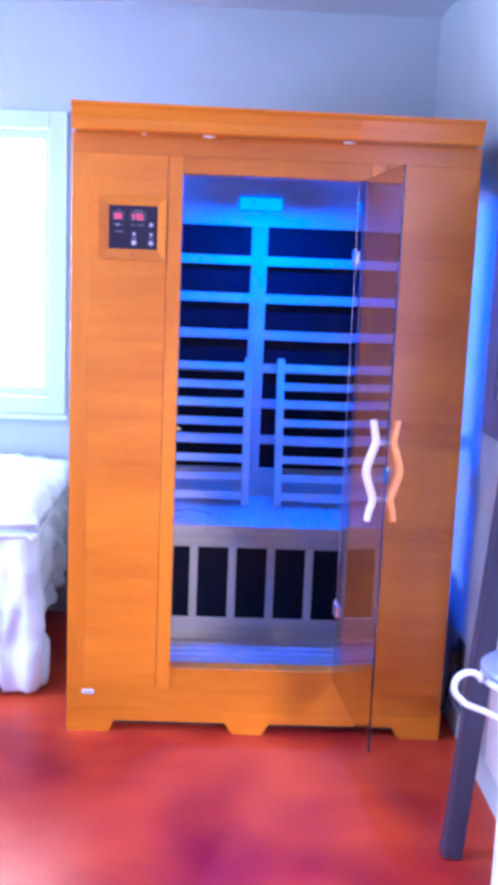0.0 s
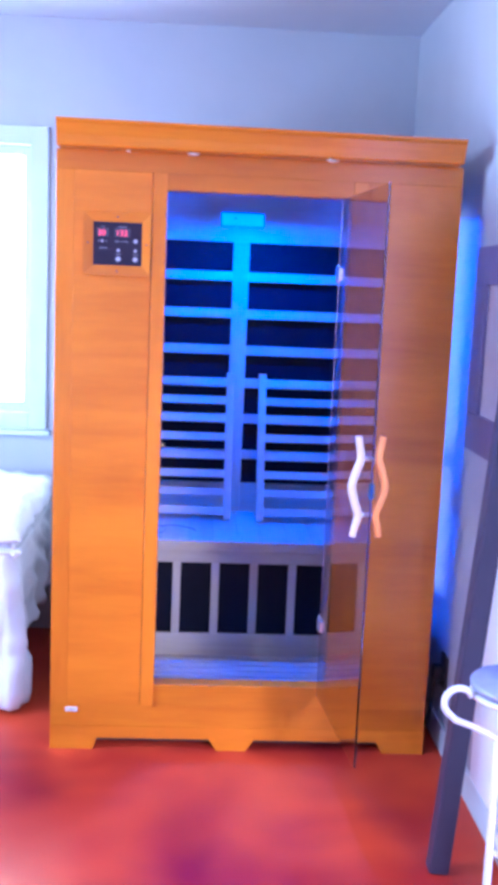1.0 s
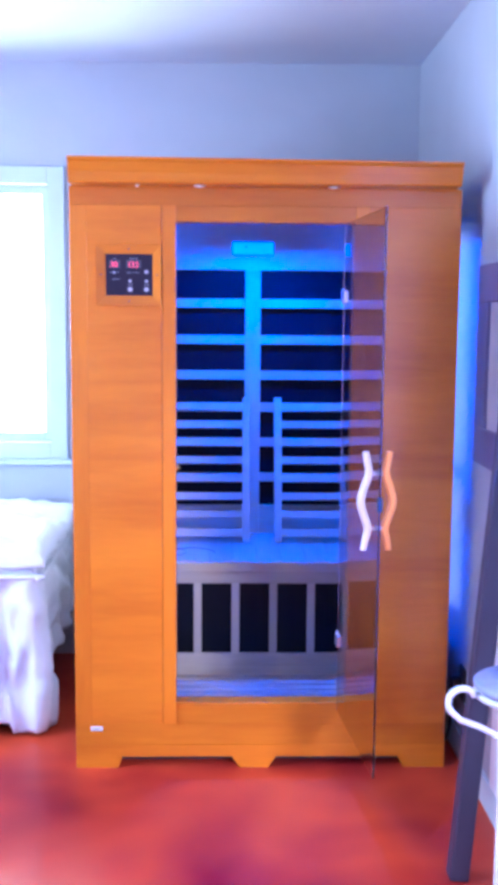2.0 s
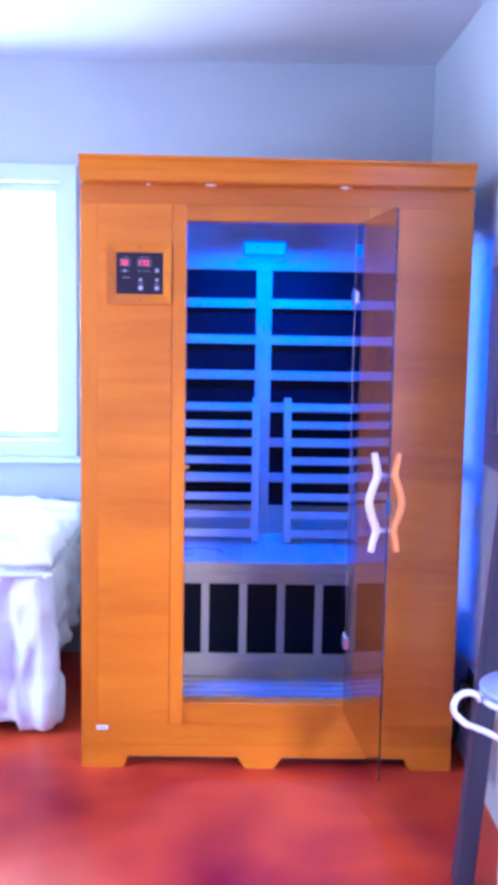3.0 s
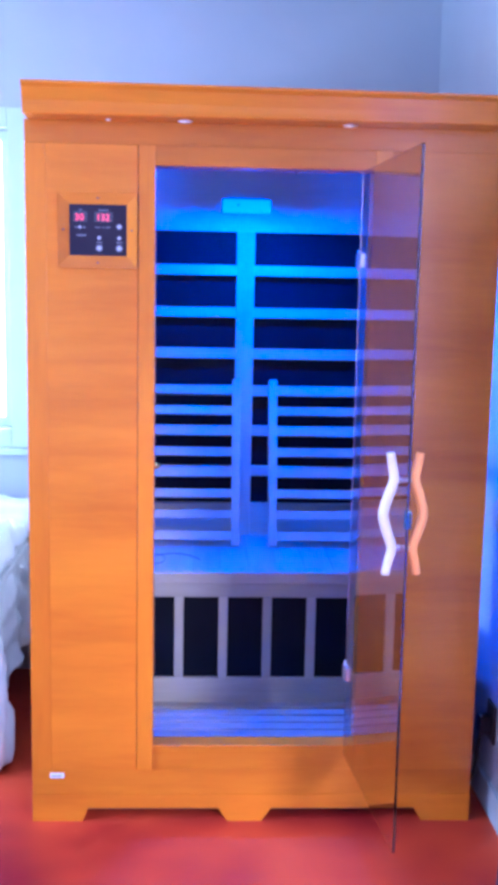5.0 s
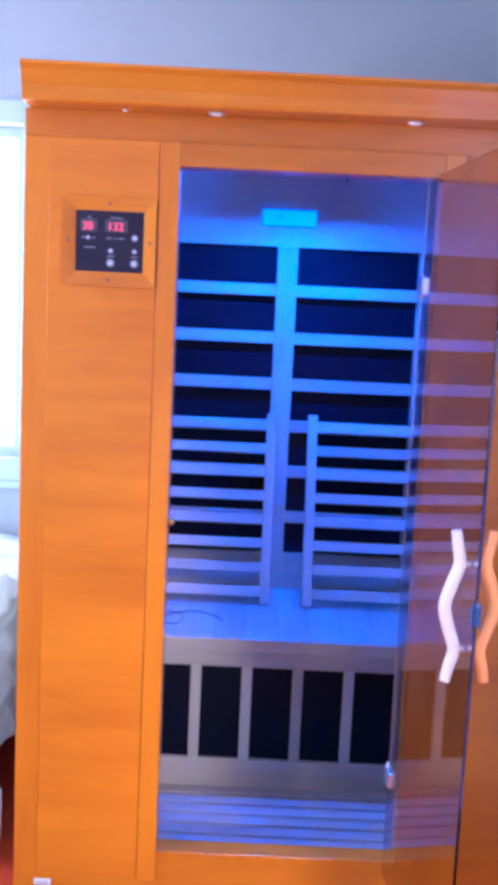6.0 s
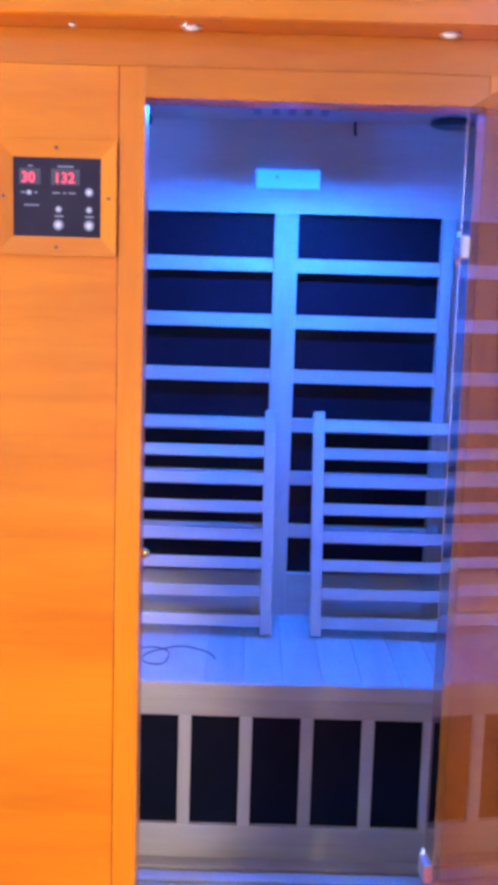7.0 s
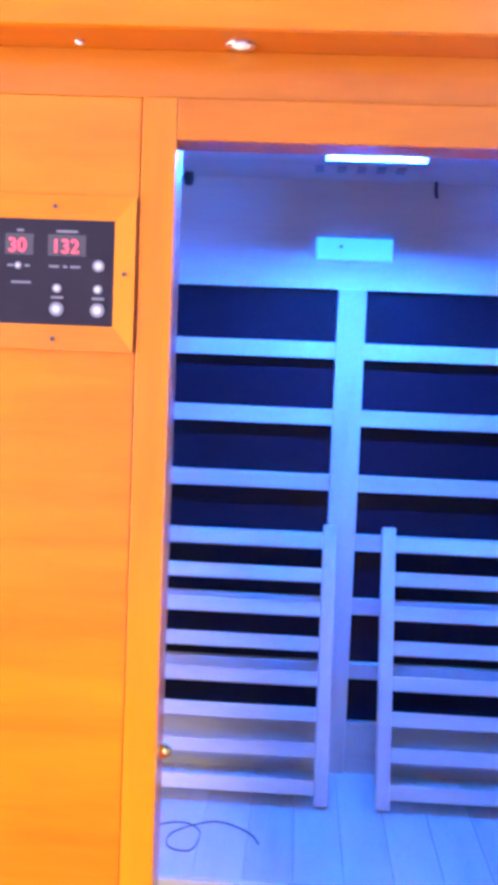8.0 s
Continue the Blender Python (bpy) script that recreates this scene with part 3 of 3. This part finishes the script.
# ---------------------------------------------------------------- the draped couch
def couch():
    x1, y0, y1, top = -0.780, 0.255, 1.06, 0.632
    x0 = -2.5
    ob = thing("couch", ((x0 + x1) / 2, (y0 + y1) / 2, 0), "treatment couch draped with rumpled white sheets", "couch")
    part("mattress", box(x0 + 0.03, x1 - 0.03, y0 + 0.03, y1 - 0.01, 0.42, top - 0.015, 0.02), CLOTH, ob)
    for x in (x0 + 0.12, x1 - 0.12):
        for y in (y0 + 0.1, y1 - 0.1):
            part("leg", rod([(x, y, 0), (x, y, 0.42)], 0.022, 12), DARKWOOD, ob, "", True)
    # the sheet: over the top, down the front and round the end
    bm = bmesh.new()
    path = []
    n1, n2 = 150, 70
    for i in range(n1 + 1):
        path.append((x0 + (x1 - x0) * i / n1, y0, Vector((0, -1, 0)), i / n1 * (x1 - x0)))
    for i in range(1, n2 + 1):
        path.append((x1, y0 + (y1 - y0) * i / n2, Vector((1, 0, 0)), (x1 - x0) + i / n2 * (y1 - y0)))
    rows = 34
    grid = []
    for x, y, nrm, s in path:
        col = []
        corner = math.exp(-((x - x1) ** 2 + (y - y0) ** 2) / 0.012)
        if nrm.x > 0 or corner > 0.2:
            nrm = (nrm + Vector((1, -1, 0)) * corner * 0.6).normalized()
        end = y > y0 + 0.001
        hem = 0.035 + 0.02 * math.sin(s * 9) if not end else 0.04 + 0.20 * min(1, max(0, (y - y0 - 0.02) / 0.22))
        if corner > 0.5:
            hem = 0.012
        for j in range(rows + 1):
            v = j / rows
            z = top + 0.004 - (top - hem) * v
            wave = math.sin(s * 29 + 2.2 * noise.noise(Vector((s * 3, v * 1.5, 0.2))) + 0.8 * v)
            crease = 1 - abs(noise.noise(Vector((s * 11, v * 3.2, 4.1)))) * 2.4
            ruck = (0.020 * wave + 0.009 * math.sin(s * 71 + v * 5)) * min(1, v * 1.5)
            ruck += 0.026 * crease * min(1, v * 3 + 0.2) + 0.012 * noise.noise(Vector((s * 24, v * 11, 1.3))) + 0.012 * corner * v
            col.append(bm.verts.new(Vector((x, y, z)) + nrm * (0.006 + ruck + 0.004 * v)))
        grid.append(col)
    for a, b in zip(grid, grid[1:]):
        for j in range(rows):
            bm.faces.new((a[j], a[j + 1], b[j + 1], b[j]))
    sheet = part("sheet", bm, CLOTH, ob, "white sheet hanging in folds", True)
    sm = sheet.modifiers.new("thick", "SOLIDIFY")
    sm.thickness = 0.004
    # the crumpled cover on top, hanging a hand's width over the front and the end
    def eased(u, lo, hi, drop):
        """Distance along a cloth that lies flat from lo to hi and then falls: place and fall."""
        if u <= hi:
            return u, 0.0
        return hi + 0.012 * min(1.0, (u - hi) / 0.03), (u - hi) * drop

    bm = bmesh.new()
    nx, ny = 230, 120
    g = []
    for i in range(nx + 1):
        r = []
        for j in range(ny + 1):
            su, sv = x0 + (x1 + 0.066 - x0) * i / nx, (y1 - y0 + 0.060) * j / ny
            x, fall_x = eased(su, x0, x1 + 0.012, 1.0)
            away, fall_y = eased(sv, 0.0, y1 - y0 + 0.012, 1.0)
            y = y1 - away
            p = Vector((su * 5, sv * 6, 0.4))
            ridge = max(0.0, 1 - abs(noise.noise(p * 0.5)) * 3.0)
            fold = max(0.0, 1 - abs(noise.noise(Vector((su * 2.2, sv * 14, 2.2)))) * 4.0)
            rise = 0.012 + 0.030 * ridge + 0.030 * fold + 0.018 * noise.noise(p * 0.9) + 0.010 * (0.5 - abs(noise.noise(p * 2.3))) + 0.003 * noise.noise(p * 5.1)
            fall = max(fall_x, fall_y) * (0.72 + 0.5 * noise.noise(Vector((su * 3.1, sv * 3.3, 7.0))))
            flat = 1.0 - min(1.0, fall / 0.02)
            lift = max(0.0, rise) * (0.35 + 0.65 * flat)
            push = 0.020 + 0.018 * noise.noise(Vector((su * 7, sv * 7, 3.0)))
            r.append(bm.verts.new((x + (push if fall_x > 0 else 0.0), y - (push if fall_y > 0 else 0.0), top + 0.010 + lift - fall)))
        g.append(r)
    for a, b in zip(g, g[1:]):
        for j in range(ny):
            bm.faces.new((a[j], b[j], b[j + 1], a[j + 1]))
    cover = part("cover", bm, CLOTH, ob, "crumpled white cover hanging over the edge", True)
    cm = cover.modifiers.new("thick", "SOLIDIFY")
    cm.thickness = 0.008
    line = glide([(x0, y0 - 0.024, top - 0.060), (-1.6, y0 - 0.026, top - 0.065), (x1 - 0.03, y0 - 0.026, top - 0.058), (x1 + 0.012, y0 - 0.012, top - 0.062),
                  (x1 + 0.026, y0 + 0.04, top - 0.066), (x1 + 0.024, y1 - 0.02, top - 0.060)], 10)
    part("piping", rod(line, 0.010, 10), CLOTH, ob, "thick piped edge of the sheet", True)
    return ob


couch()


# ---------------------------------------------------------------- along the right-hand wall
def framed_picture():
    y1, y0, z0, z1, x = -0.047, -0.50, 1.02, 1.62, RIGHT
    ob = thing("picture", (x, (y0 + y1) / 2, z0), "dark slate picture frame with a plain grey print", "picture")
    w = 0.112
    for a, b, c, d in ((y0, y1, z1 - w, z1), (y0, y1, z0, z0 + w), (y0, y0 + w, z0 + w, z1 - w), (y1 - w, y1, z0 + w, z1 - w)):
        part("frame_bar", box(x - 0.022, x - 0.001, a, b, c, d, 0.004), PICFRAME, ob)
    part("mount", box(x - 0.012, x - 0.002, y0 + w, y1 - w, z0 + w, z1 - w), PICMAT, ob, "pale grey print")
    return ob


def leaning_post():
    """A planed dark post with its foot on the floor and its head on the wall."""
    long, w, t = 1.75, 0.052, 0.052
    lean = math.asin((RIGHT - 0.018 - 0.468 - t) / long)
    bm = box(0, w, -t, 0, 0, long, 0.007)
    bmesh.ops.transform(bm, matrix=Matrix.Translation((0.468, -0.635, 0.0)) @ Matrix.Rotation(lean, 4, "Y"), verts=bm.verts)
    low = min(v.co.z for v in bm.verts)
    bmesh.ops.translate(bm, vec=(0, 0, -low), verts=bm.verts)
    return tagged(part("leaning_post", bm, DARKWOOD), "dark stained wooden post leaning on the wall", "post")


def scroll(cx, cz, r, a0, a1, y, n=18, shrink=0.0):
    return [(cx + (r - shrink * i / n) * math.cos(a0 + (a1 - a0) * i / n), y, cz + (r - shrink * i / n) * math.sin(a0 + (a1 - a0) * i / n)) for i in range(n + 1)]


def iron_stand():
    cx, cy, top = 0.445, -1.30, 0.775
    ob = thing("plant_stand", (cx, cy, 0), "white wrought-iron stand with scrolls and a blue-grey round top", "stand")
    part("top", lathe([(0.02, top - 0.02), (0.084, top - 0.02), (0.091, top - 0.013), (0.091, top - 0.004), (0.086, top), (0.02, top)], (cx, cy), 40),
         STANDTOP, ob, "blue-grey round top", True)
    part("ring", lathe([(0.078, top - 0.030), (0.090, top - 0.030), (0.090, top - 0.021), (0.078, top - 0.021)], (cx, cy), 40), IRON, ob, "", True)
    for k in range(3):
        m = Matrix.Translation((cx, cy, 0)) @ Matrix.Rotation(k * 2 * math.pi / 3 + 0.1, 4, "Z")
        curl = scroll(-0.117, top - 0.038, 0.027, 0.4, 3.9, 0, 20) + [(-0.120, 0, top - 0.072), (-0.080, 0, top - 0.088), (-0.036, 0, top - 0.112)]
        leg = glide([(-0.036, 0, top - 0.112), (-0.034, 0, 0.55), (-0.034, 0, 0.30), (-0.042, 0, 0.10), (-0.052, 0, 0.0)], 8)
        brace = glide([(-0.036, 0, top - 0.112), (-0.020, 0, top - 0.075), (-0.040, 0, top - 0.030)], 6)
        mid = scroll(-0.004, 0.452, 0.026, -2.6, 2.2, 0, 20, 0.004)
        for name, q, r in (("scroll", curl, 0.0062), ("leg", leg, 0.0075), ("brace", brace, 0.006), ("scroll", mid, 0.006)):
            bm = rod(q, r, 10)
            bmesh.ops.transform(bm, matrix=m, verts=bm.verts)
            part(name, bm, IRON, ob, "", True)
    part("hoop", lathe([(0.030, 0.32), (0.038, 0.32), (0.038, 0.328), (0.030, 0.328)], (cx, cy), 32), IRON, ob, "", True)
    return ob


def white_jug():
    """A white glazed jug with a loop handle, standing on the iron stand."""
    cx, cy, z = 0.478, -1.30, 0.775
    ob = thing("jug", (cx, cy, z), "white glazed jug with a loop handle on the iron stand", "jug")
    part("body", lathe([(0.034, z), (0.040, z + 0.004), (0.052, z + 0.05), (0.054, z + 0.09), (0.044, z + 0.14), (0.032, z + 0.18), (0.034, z + 0.215), (0.040, z + 0.23),
                        (0.036, z + 0.23), (0.029, z + 0.20), (0.028, z + 0.18)], (cx, cy), 32), GLAZE, ob, "", True)
    grip = glide([(cx - 0.050, cy, z + 0.076), (cx - 0.068, cy, z + 0.082), (cx - 0.075, cy, z + 0.102), (cx - 0.064, cy, z + 0.130), (cx - 0.043, cy, z + 0.138)], 6)
    part("handle", rod(grip, 0.006, 10), GLAZE, ob, "", True)
    return ob


def power_plug():
    x, y, z = RIGHT, 0.055, 0.262
    ob = thing("power_plug", (x, y, z), "black power plug in a wall socket beside the sauna", "plug")
    part("socket_plate", box(x - 0.008, x - 0.0005, y - 0.036, y + 0.036, z - 0.055, z + 0.055, 0.003), BLACK, ob, "dark socket plate")
    part("plug_body", box(x - 0.040, x - 0.008, y - 0.018, y + 0.022, z - 0.030, z + 0.020, 0.006), BLACK, ob)
    line = glide([(x - 0.030, y + 0.01, z - 0.028), (x - 0.030, y + 0.03, z - 0.10), (x - 0.028, y + 0.08, z - 0.20), (x - 0.030, y + 0.16, 0.006), (x - 0.030, y + 0.45, 0.006)], 8)
    part("cord", rod(line, 0.0055, 8), BLACK, ob, "", True)
    return ob


power_plug()
framed_picture()
leaning_post()
iron_stand()
white_jug()
